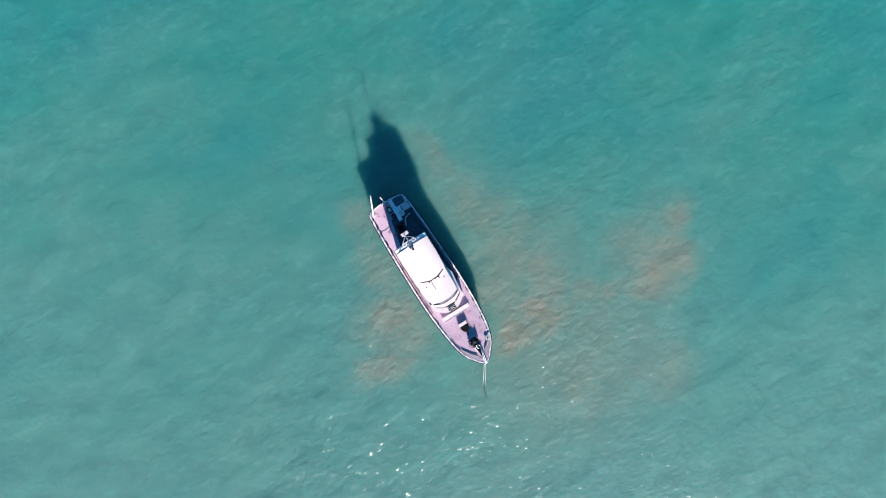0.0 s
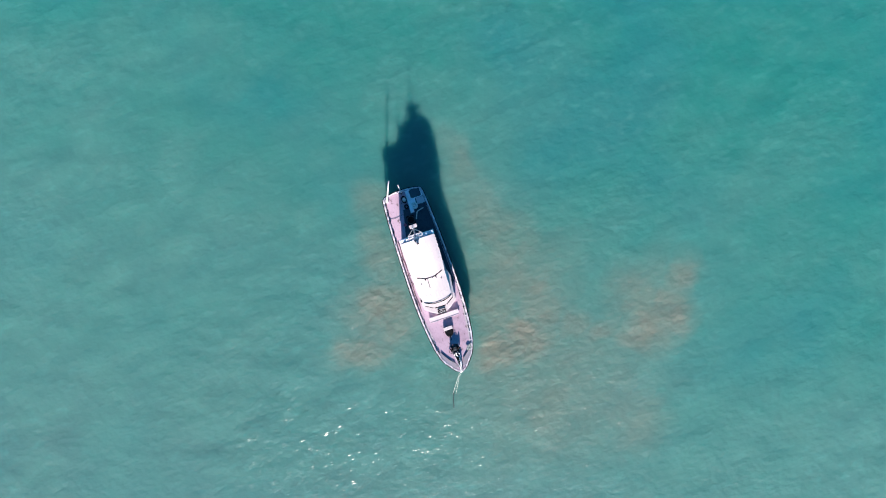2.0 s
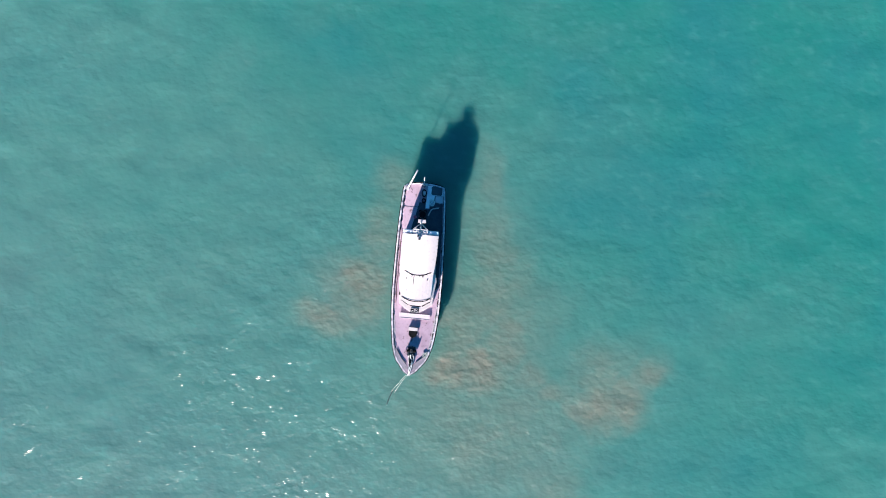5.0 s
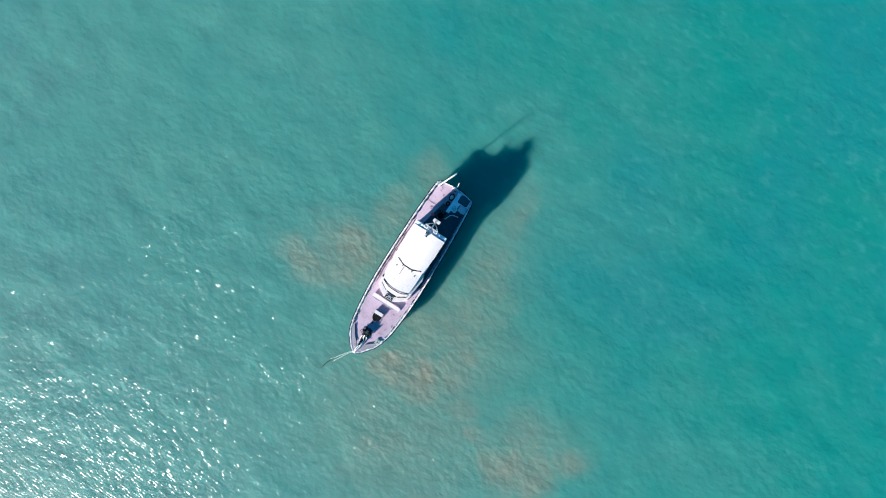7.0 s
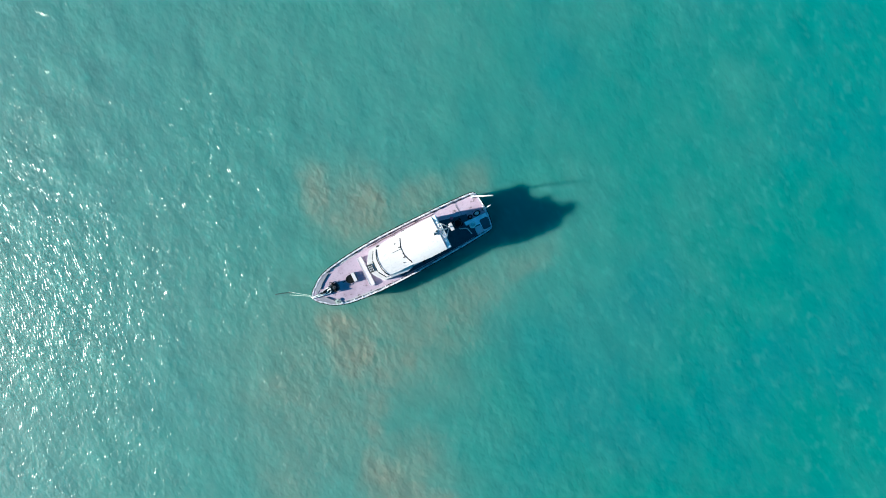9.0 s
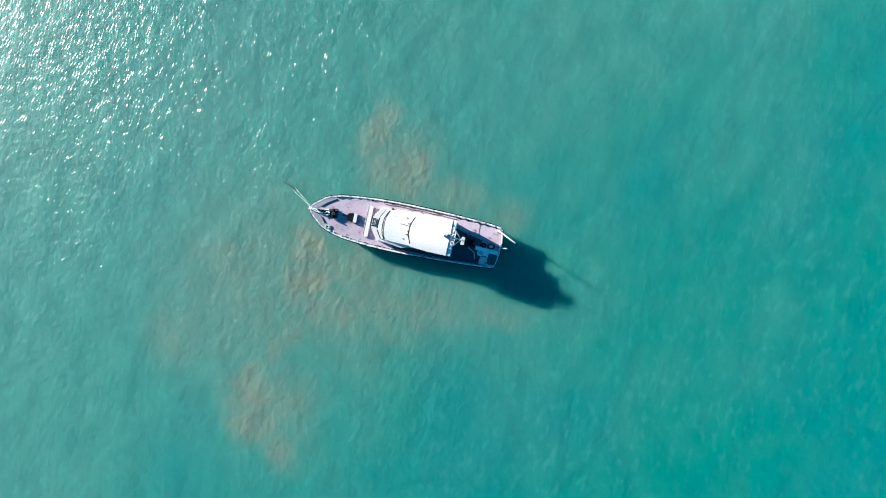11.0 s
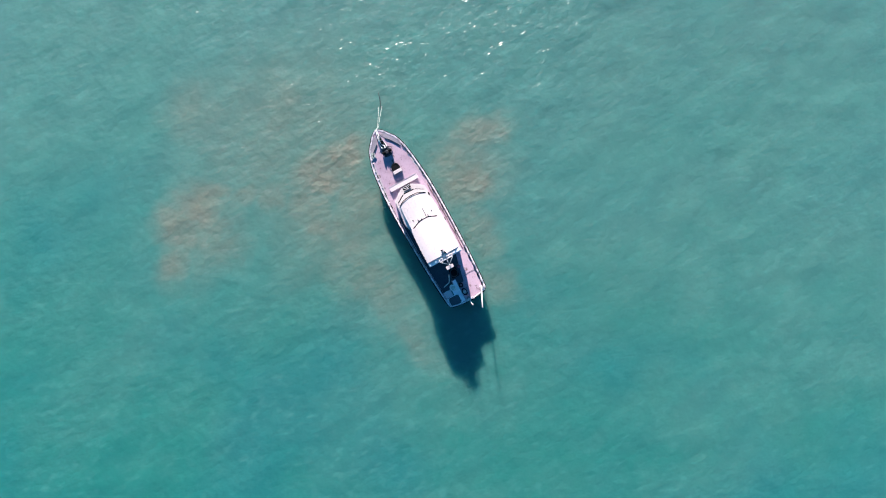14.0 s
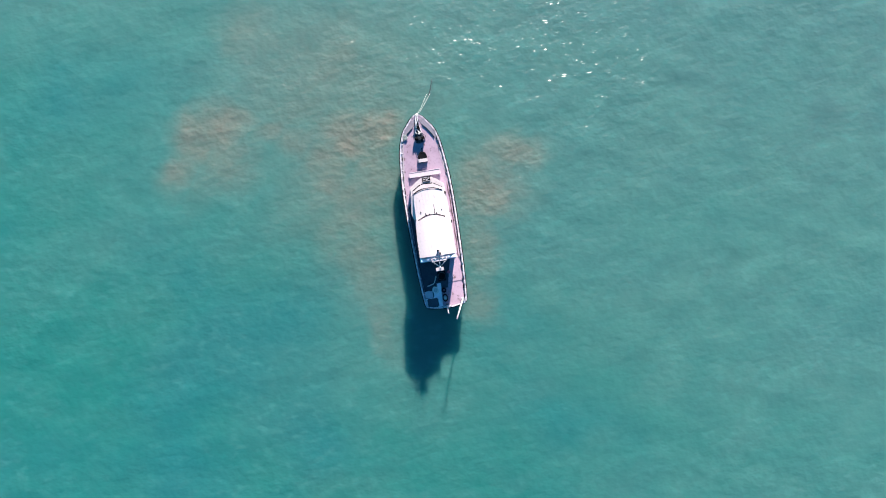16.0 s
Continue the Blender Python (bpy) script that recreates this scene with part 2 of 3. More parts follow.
def prism(bm, plan, z0, z1, shrink=0.0):
    """A plan polygon raised from z0 to z1; heights may be numbers or functions of x and y."""
    low, high = (z if callable(z) else (lambda x, y, z=z: z) for z in (z0, z1))
    cx, cy = sum(p[0] for p in plan) / len(plan), sum(p[1] for p in plan) / len(plan)
    a = [bm.verts.new((x, y, low(x, y))) for x, y in plan]
    b = [bm.verts.new((x + (cx - x) * shrink, y + (cy - y) * shrink, high(x, y))) for x, y in plan]
    bm.faces.new(a[::-1])
    bm.faces.new(b)
    for i in range(len(plan)):
        j = (i + 1) % len(plan)
        bm.faces.new((a[i], a[j], b[j], b[i]))
    return bm


# ---- the sea ----
def make_sea():
    fine = np.arange(-62, 62.01, 0.31)
    far = [62.0]
    while far[-1] < 2600:
        far.append(far[-1] * 1.16 + 0.3)
    axis = np.concatenate([-np.array(far[1:][::-1]), fine, np.array(far[1:])])
    x, y = np.meshgrid(axis, axis, indexing="ij")
    rng = np.random.default_rng(5)
    z = np.zeros_like(x)
    for k in range(22):
        length = rng.uniform(1.3, 6.5)
        turn = radians(rng.normal(6, 35))
        steep = 0.006
        z += steep * length / 6.28 * np.sin(6.28 / length * (x * math.cos(turn) + y * math.sin(turn)) + rng.uniform(0, 6.28))
    z *= np.clip((75 - np.maximum(abs(x), abs(y))) / 15, 0, 1)
    count = len(axis)
    index = np.arange(count * count).reshape(count, count)
    quads = np.stack([index[:-1, :-1], index[1:, :-1], index[1:, 1:], index[:-1, 1:]], -1).reshape(-1, 4)
    mesh = bpy.data.meshes.new("water")
    mesh.from_pydata(np.stack([x, y, z], -1).reshape(-1, 3), [], quads)
    mesh.polygons.foreach_set("use_smooth", np.ones(len(quads), bool))
    mesh.materials.append(water_mat)
    return tagged(new("water", mesh), label="turquoise choppy sea clouded with brown silt", category="water", kind="structure")


make_sea()

# ---- the boat ----
boat = tagged(new("patrol_boat"), label="old anchored workboat with white cabin roof and mauve deck", category="boat", group="")
SIDE_X = [-9.08, -8.95, -8.7, -7.7, -5.5, -3.6, -1.5, 0.6, 2.3, 4.0, 5.9, 7.0, 7.8, 8.7, 9.3, 9.8, 10.25, 10.52, 10.65]
SIDE_Y = [1.88, 2.03, 2.14, 2.24, 2.38, 2.45, 2.50, 2.53, 2.52, 2.46, 2.30, 2.16, 2.01, 1.73, 1.43, 1.00, 0.66, 0.31, 0.0]


def half(x):
    return float(np.interp(x, SIDE_X, SIDE_Y))


def keel(x):
    """Sideways place of the centre line."""
    return 0.02 + 0.012 * x if x < 7 else 0.104 - 0.024 * (x - 7)


def cap_z(x):
    return 1.84 + 0.52 * (max(0.0, x + 1) / 11.5) ** 2 + 0.11 * min(1.0, max(0.0, (6.5 - x) / 5.0))


def deck_z(x):
    return 1.76 + 0.56 * (max(0.0, x + 1) / 11.5) ** 2


def stern_x(v):
    return -9.08 - 0.24 * (1 - v * v)


def outline(inset=0.0):
    """The deck edge from the starboard quarter round the bow and back across the stern."""
    xs = [-9.08, -8.95] + [x for x in np.linspace(-8.7, 8.7, 40)] + [9.0, 9.3, 9.55, 9.8, 10.0, 10.2, 10.38, 10.52, 10.62]
    pts = [(x, keel(x) - half(x)) for x in xs] + [(10.65, keel(10.65))] + [(x, keel(x) + half(x)) for x in xs[::-1]]
    pts += [(stern_x(v), keel(-9.08) + v * half(-9.08)) for v in np.linspace(0.9, -0.9, 13)]
    if not inset:
        return pts
    out = []
    for i, (x, y) in enumerate(pts):
        (ax, ay), (bx, by) = pts[i - 1], pts[(i + 1) % len(pts)]
        d = math.hypot(bx - ax, by - ay)
        out.append((x - (by - ay) / d * inset, y + (bx - ax) / d * inset))
    return out


def band(bm, a, b, c=None):
    """Joins two or three closed rings of points with faces."""
    rings = [[bm.verts.new(p) for p in r] for r in (a, b, c) if r]
    for p, q in zip(rings, rings[1:]):
        for i in range(len(p)):
            j = (i + 1) % len(p)
            bm.faces.new((p[i], p[j], q[j], q[i]))
    return bm


def make_hull():
    bm = bmesh.new()
    rings = []
    for k, (z, narrow, rake) in enumerate(((None, 1.0, 0.0), (1.2, 0.97, 0.25), (0.5, 0.92, 0.55), (-0.1, 0.86, 0.8), (-0.9, 0.6, 1.2))):
        row = []
        for x, y in outline():
            back = rake * max(0.0, (x - 5.5) / 5.0) ** 2
            row.append(bm.verts.new((x - back, keel(x) + (y - keel(x)) * narrow, cap_z(x) - 0.03 if z is None else z)))
        rings.append(row)
    for p, q in zip(rings, rings[1:]):
        for i in range(len(p)):
            j = (i + 1) % len(p)
            bm.faces.new((p[i], p[j], q[j], q[i]))
    part("hull", bm, hull_paint, boat, "grey-violet painted hull with rust stains", True)
    # bulwark inside and its cap
    bm = bmesh.new()
    top, low = outline(0.02), outline(0.10)
    band(bm, [(x, y, cap_z(x) - 0.04) for x, y in low], [(x, y, deck_z(x) - 0.03) for x, y in low])
    part("bulwark", bm, deck_pale, boat, "pale inner bulwark")
    bm = bmesh.new()
    o, i = outline(-0.015), outline(0.12)
    band(bm, [(x, y, cap_z(x) - 0.05) for x, y in o], [(x, y, cap_z(x) + 0.012) for x, y in o], [(x, y, cap_z(x) + 0.012) for x, y in i])
    part("cap_rail", bm, cap_paint, boat, "chalky worn cap rail")
    for side in (-1, 1):
        bm = bmesh.new()
        xs = [-9.06, -8.95] + list(np.linspace(-8.7, 8.7, 36)) + [9.2, 9.6, 9.95, 10.2, 10.42, 10.6]
        tube(bm, [(x, keel(x) + side * (half(x) + 0.045), cap_z(x) - 0.07) for x in xs], 0.065, 6)
        part("rubbing_strake", bm, black, boat, "black rubber rubbing strake", True)
    bm = bmesh.new()
    tube(bm, [(stern_x(v) - 0.045, keel(-9) + v * half(-9.08), cap_z(-9) - 0.07) for v in np.linspace(-1, 1, 15)], 0.065, 6)
    part("rubbing_strake", bm, black, boat, "black rubber rubbing strake", True)
    # deck with camber
    bm = bmesh.new()
    rows = []
    for x in [-9.08, -8.95] + list(np.linspace(-8.7, 8.7, 50)) + [9.2, 9.6, 9.95, 10.2, 10.45]:
        w = max(0.02, half(x) - 0.09)
        bulge = max(0.0, min(1.0, (-7 - x) / 2.08))
        rows.append([bm.verts.new((x + (stern_x(v) + 9.08 + 0.09) * bulge, keel(x) + v * w, deck_z(x) + 0.04 * (1 - v * v)))
                     for v in np.linspace(-1, 1, 13)])
    for p, q in zip(rows, rows[1:]):
        for i in range(12):
            bm.faces.new((p[i], p[i + 1], q[i + 1], q[i]))
    part("deck", bm, deck_pink, boat, "faded mauve painted steel deck", True)


make_hull()


def on_deck(x, y, up=0.0):
    w = max(0.3, half(x))
    v = min(1.0, abs(y - keel(x)) / w)
    return deck_z(x) + 0.04 * (1 - v * v) + up


def make_edge_shade():
    """The bulwark's shade drawn as a narrow dark strip along its foot."""
    for side in (-1, 1):
        bm = bmesh.new()
        xs = np.linspace(-8.9, 9.3, 60)
        rows = [[bm.verts.new((x, keel(x) + side * (half(x) - d), on_deck(x, keel(x) + side * half(x), 0.022))) for d in (0.19, 0.235)] for x in xs]
        for p, q in zip(rows, rows[1:]):
            bm.faces.new((p[0], p[1], q[1], q[0]))
        part("edge_shade", bm, dark_deck, boat, "narrow dark strip painted as the bulwark's shade")


make_edge_shade()


def make_stays():
    """Short ribs that brace the bulwark from inside."""
    for side in (-1, 1):
        for x in np.arange(-8.55, 8.3, 0.86):
            y = keel(x) + side * (half(x) - 0.18)
            foot = on_deck(x, y)
            bm = prism(bmesh.new(), [(x - 0.03, y - 0.07), (x + 0.03, y - 0.07), (x + 0.03, y + 0.07), (x - 0.03, y + 0.07)], foot - 0.01,
                       lambda a, b, side=side, y=y: foot + (0.17 if (b - y) * side > 0 else 0.05))
            part("stay", bm, cap_paint, boat)


make_stays()


def make_margins():
    """Pale waterways along the foredeck and round the bow, a hand's breadth above the deck plating."""
    for side in (-1, 1):
        bm = bmesh.new()
        xs = np.linspace(3.0, 10.1, 24)
        a = [bm.verts.new((x, keel(x) + side * (half(x) - 0.11), on_deck(x, keel(x) + side * half(x)) + 0.014)) for x in xs]
        inner = np.interp(xs, [3.0, 4.9, 6.1, 7.9, 8.6, 9.2, 9.7, 10.1], [2.3, 2.02, 1.88, 1.66, 1.32, 0.95, 0.46, 0.06])
        b = [bm.verts.new((x, keel(x) + side * min(float(w), half(x) - 0.14), on_deck(x, keel(x) + side * float(w)) + 0.014)) for x, w in zip(xs, inner)]
        for i in range(len(xs) - 1):
            bm.faces.new((a[i], a[i + 1], b[i + 1], b[i]))
        part("waterway", bm, deck_pale, boat, "pale weathered waterway")
    # low breakwater bars either side of the stem, with greyer plating ahead of them
    for side, pts in ((-1, ((8.10, -1.42), (8.46, -1.24), (9.1, -0.80), (9.52, -0.40))), (1, ((8.42, 1.56), (8.68, 1.36), (9.0, 0.98), (9.36, 0.60)))):
        bm = bmesh.new()
        tube(bm, [(x, y, on_deck(x, y, 0.05)) for x, y in pts], 0.042, 6)
        part("breakwater", bm, dark_metal, boat, "low dark breakwater bar", True)
        plan = list(pts) + [(10.12, 0.05 * side)] + [(x, keel(x) + side * (half(x) - 0.13)) for x in np.linspace(10.0, pts[0][0] + 0.1, 12)]
        part("bow_plate", prism(bmesh.new(), plan, lambda x, y: deck_z(x) - 0.02, lambda x, y: on_deck(x, y, 0.024)), bow_grey, boat, "grey-lavender worn plating at the bow")


make_margins()


# ---- deckhouse ----
def roof_z(x, y):
    """The arched main roof, falling towards the bow, and the lower wheelhouse roof ahead of it."""
    if x < -0.19:
        edge = float(np.interp(x, [-3.9, -0.2], [4.40, 3.82]))
        return edge + float(np.interp(x, [-3.9, -0.2], [0.52, 0.40])) * (1 - min(1.0, (y / 1.8) ** 2))
    edge = float(np.interp(x, [-0.2, 2.7], [3.32, 3.02]))
    return edge + 0.36 * (1 - min(1.0, (y / 1.8) ** 2))


def arched(bm, rows, under):
    """A cambered slab: rows of (x, y at starboard, y at port) with a skirt down to the height given."""
    lines = []
    for x, a, b in rows:
        bend = 0.0
        if isinstance(x, tuple):
            x, bend = x
        lines.append([(x + bend * (1 - (2 * k / 10 - 1) ** 2), a + (b - a) * k / 10) for k in range(11)])
    top = [[bm.verts.new((x, y, roof_z(x, y))) for x, y in line] for line in lines]
    low = [[bm.verts.new((x, y, under)) for x, y in line] for line in lines]
    n = len(lines)
    for i in range(n - 1):
        for k in range(10):
            bm.faces.new((top[i][k], top[i][k + 1], top[i + 1][k + 1], top[i + 1][k]))
        for k in (0, 10):
            bm.faces.new((top[i][k], top[i + 1][k], low[i + 1][k], low[i][k]))
    for i in (0, n - 1):
        for k in range(10):
            bm.faces.new((top[i][k], top[i][k + 1], low[i][k + 1], low[i][k]))
    bmesh.ops.remove_doubles(bm, verts=bm.verts[:], dist=1e-5)
    return bm


def make_house():
    house = part("deckhouse", prism(bmesh.new(), [(-4.22, -1.70), (2.5, -1.76), (3.30, -1.66), (3.78, -1.04), (4.10, -0.50), (4.12, 0.55), (3.80, 1.08), (3.24, 1.80), (2.4, 1.86), (-4.18, 1.74)],
                                    1.5, 2.52), white, boat, "white steel deckhouse")
    bm = arched(bmesh.new(), [(-4.36, -1.78, 1.82), (-4.1, -1.78, 1.82), (-3.875, -1.78, 1.80)], 3.1)
    bmesh.ops.translate(bm, verts=bm.verts[:], vec=(0, 0, -0.52))
    part("aft_roof", bm, shade_white, house, "white lower step at the aft end of the roof")
    part("main_roof", arched(bmesh.new(), [(-3.88, -1.80, 1.82), (-2.9, -1.80, 1.82), (-1.9, -1.80, 1.80), (-1.0, -1.80, 1.74), (-0.20, -1.79, 1.66)], 2.52),
         white, house, "bright white arched roof")
    part("wheelhouse_base", prism(bmesh.new(), [(-0.05, -1.76), (2.46, -1.76), (3.24, -1.60), (3.72, -1.00), (4.04, -0.48), (4.06, 0.53), (3.74, 1.04), (3.18, 1.74), (2.4, 1.80), (0.6, 1.80), (-0.02, 1.76)],
                                  2.52, 2.60), white, house, "white wheelhouse base")
    part("wheelhouse_wall", prism(bmesh.new(), [(-0.04, -1.70), (2.84, -1.50), (3.36, -0.62), (3.40, 0.64), (2.84, 1.56), (-0.04, 1.56)], 2.58, 2.98, 0.01), white, house)
    part("wheelhouse_roof", arched(bmesh.new(), [(-0.185, -1.79, 1.62), (0.9, -1.78, 1.60), (1.6, -1.72, 1.60), ((2.52, 0.32), -1.46, 1.52)], 2.96),
         white, house, "bright white wheelhouse roof")
    part("visor", prism(bmesh.new(), [(1.9, -1.46), (2.76, -1.45), (3.25, -0.60), (3.29, 0.64), (2.74, 1.54), (1.9, 1.52)], 2.92, 3.00, 0.02), white, house, "white visor over the windows")
    part("side_wing", prism(bmesh.new(), [(0.0, 1.50), (2.3, 1.42), (2.46, 1.80), (0.7, 2.02), (0.05, 1.86)], 2.3, lambda x, y: 3.08 - 0.52 * (y - 1.44)),
         white, house, "white sloping wheelhouse side")
    # dark gutter round the front of the roof
    gut = [(2.50, -1.40), (2.72, -0.98), (2.86, -0.56), (2.90, 0.04), (2.87, 0.62), (2.74, 1.1), (2.51, 1.50)]
    bm = bmesh.new()
    tube(bm, [(x + 0.02, y, roof_z(2.4, y)) for x, y in gut], 0.046, 6)
    part("gutter", bm, black, house, "dark gutter along the roof edge", True)
    # three sloping windows, in dark glass
    for (ax, ay), (bx, by) in (((2.88, -1.42), (3.38, -0.62)), ((3.42, -0.52), (3.45, 0.62)), ((3.41, 0.74), (2.88, 1.54))):
        d = Vector((bx - ax, by - ay, 0)).normalized()
        out = Vector((d.y, -d.x, 0))
        if out.x < 0:
            out = -out
        bm = bmesh.new()
        p = [Vector((ax, ay, 2.92)) - out * 0.05, Vector((bx, by, 2.92)) - out * 0.05, Vector((bx, by, 2.60)) + out * 0.03, Vector((ax, ay, 2.60)) + out * 0.03]
        front = [bm.verts.new(q + out * 0.03) for q in p]
        rear = [bm.verts.new(q - out * 0.05) for q in p]
        bm.faces.new(front)
        bm.faces.new(rear[::-1])
        for i in range(4):
            bm.faces.new((front[i], rear[i], rear[(i + 1) % 4], front[(i + 1) % 4]))
        w = part("window", bm, glass, house, "dark glass wheelhouse window")
        bm = tube(bmesh.new(), [(ax, ay, 2.93), (bx, by, 2.93)], 0.045, 6)
        part("window_seal", bm, black, w, "black rubber window seal", True)
    # dark handrail across the wheelhouse roof with its posts
    rail = [(-0.12, -1.27), (0.22, -0.50), (0.22, 0.55), (-0.13, 1.36)]
    bm = bmesh.new()
    tube(bm, [(x, y, roof_z(x, y) + 0.02) for x, y in rail], 0.044, 6)
    for x, y in rail:
        tube(bm, ((x, y, roof_z(x, y) - 0.05), (x, y, roof_z(x, y) + 0.04)), 0.07, 6)
    for x, y, d in ((0.22, -0.50, -0.03), (0.22, 0.55, 0.06)):
        tube(bm, ((x, y, roof_z(x, y) + 0.02), (x + 0.22, y + d, roof_z(x + 0.22, y) + 0.015)), 0.036, 6)
    part("roof_rail", bm, black, house, "dark pipe rail on the roof", True)
    bm = bmesh.new()
    tube(bm, [(x, y, roof_z(x, y) + 0.015) for x, y in ((0.30, -0.30), (0.7, -0.33), (1.24, -0.34))], 0.028, 6)
    part("cable", bm, dark_metal, house, "grey cable on the roof", True)
    for x, y in ((0.62, -1.05), (0.62, 1.06), (0.30, 0.22)):
        bm = bmesh.new()
        tube(bm, ((x, y, roof_z(x, y) - 0.04), (x, y, roof_z(x, y) + 0.07)), 0.07, 10, 0.7)
        part("roof_vent", bm, dark_metal, house, "small dark roof fitting", True)
    for x, y, turn in ((1.85, -0.98, 24), (2.05, -0.5, 12), (2.12, 0.0, 0), (2.08, 0.5, -12), (1.88, 1.0, -24)):
        z = roof_z(x, y)
        bm = block(bmesh.new(), -0.15, 0.15, -0.025, 0.025, -0.03, 0.025, 0.005, pose(x, y, z, 0, 4, turn))
        part("roof_batten", bm, off_white, house)
    for x, y, z in ((1.05, 1.78, 2.74), (-1.2, 1.83, 2.9), (2.3, -1.66, 2.6), (1.0, -1.70, 2.6), (-0.75, -1.84, 2.9)):
        bm = block(bmesh.new(), x - 0.14, x + 0.14, y - 0.07, y + 0.07, z - 0.16, z + 0.14, 0.02)
        part("side_lamp", bm, black, house, "black lamp box")
    for x in (-3.55, -3.2, -2.9, -2.5, -1.7, -1.1):
        bm = tube(bmesh.new(), [(x, 1.76, roof_z(x, 1.76) + 0.01), (x - 0.03, 1.90, roof_z(x, 1.8) - 0.05), (x - 0.05, 1.90, roof_z(x, 1.8) - 0.35)], 0.035, 6)
        part("lashing", bm, black, house, "black lashing over the roof edge", True)
    for x in (-3.0, -0.6, 0.3):
        bm = tube(bmesh.new(), [(x, -1.74, roof_z(x, 1.76) + 0.0), (x - 0.03, -1.86, roof_z(x, 1.8) - 0.08), (x - 0.05, -1.86, roof_z(x, 1.8) - 0.35)], 0.03, 6)
        part("lashing", bm, black, house, "black lashing over the roof edge", True)
    return house


house = make_house()


def make_grille():
    """Black grille with white bars in front of the wheelhouse."""
    g = part("front_grille", block(bmesh.new(), 3.66, 4.16, -0.38, 0.45, 1.8, 2.66, 0.03), black, boat, "black ventilation box with white bars")
    for x0, x1, y0, y1, turn in ((3.71, 3.76, -0.33, 0.40, 0), (3.88, 3.93, -0.30, 0.02, 25), (3.88, 3.93, 0.08, 0.38, -25), (4.05, 4.10, -0.33, 0.40, 0), (3.74, 4.07, 0.01, 0.06, 0)):
        c = pose((x0 + x1) / 2, (y0 + y1) / 2, 2.67, 0, 0, turn)
        part("bar", block(bmesh.new(), -(x1 - x0) / 2, (x1 - x0) / 2, -(y1 - y0) / 2, (y1 - y0) / 2, -0.02, 0.02, 0, c), off_white, g)
    return g


make_grille()


def make_bench():
    z = deck_z(4.5)
    b = part("bench", block(bmesh.new(), 4.28, 4.86, -1.54, 1.68, z + 0.16, z + 0.24, 0.02), beam_paint, boat, "pale pink bench locker across the deck")
    for y in (-1.4, -0.5, 0.5, 1.5):
        part("bench_leg", block(bmesh.new(), 4.36, 4.78, y - 0.04, y + 0.04, z - 0.03, z + 0.165, 0.01), beam_paint, b)
    for x in (4.30, 4.80):
        part("bench_rim", block(bmesh.new(), x, x + 0.04, -1.5, 1.64, z + 0.235, z + 0.27, 0.008), off_white, b)
    for y in (-0.72, 0.06, 0.86):
        part("bench_seam", block(bmesh.new(), 4.35, 4.79, y, y + 0.03, z + 0.236, z + 0.244, 0), off_white, b)


make_bench()


def make_hatch():
    plan = [(5.70, -0.40), (6.30, -0.40)] + [(6.30 + 0.50 * math.sin(t), 0.05 - 0.45 * math.cos(t)) for t in np.linspace(0.15, math.pi - 0.15, 11)] + [(6.30, 0.50), (5.70, 0.50)]
    c = part("companion_hatch", prism(bmesh.new(), plan, 1.8, deck_z(6) + 0.34, 0.02), black, boat, "black rounded companion hatch")
    part("hatch_lid", block(bmesh.new(), 5.70, 6.06, -0.42, 0.52, deck_z(6) + 0.33, deck_z(6) + 0.40, 0.02), white, c, "white sliding hatch lid")
    bm = bmesh.new()
    ring(bm, (6.34, 0.05, deck_z(6) + 0.34), 0.33, 0.035)
    part("hatch_rim", bm, black, c, "dark steel rim", True)
    bm = tube(bmesh.new(), [(6.78, 0.04, deck_z(6.8) + 0.1), (6.95, 0.0, deck_z(7) + 0.07), (7.2, 0.02, deck_z(7.2) + 0.06)], 0.03, 6)
    part("hatch_line", bm, black, c, "black lanyard", True)


make_hatch()


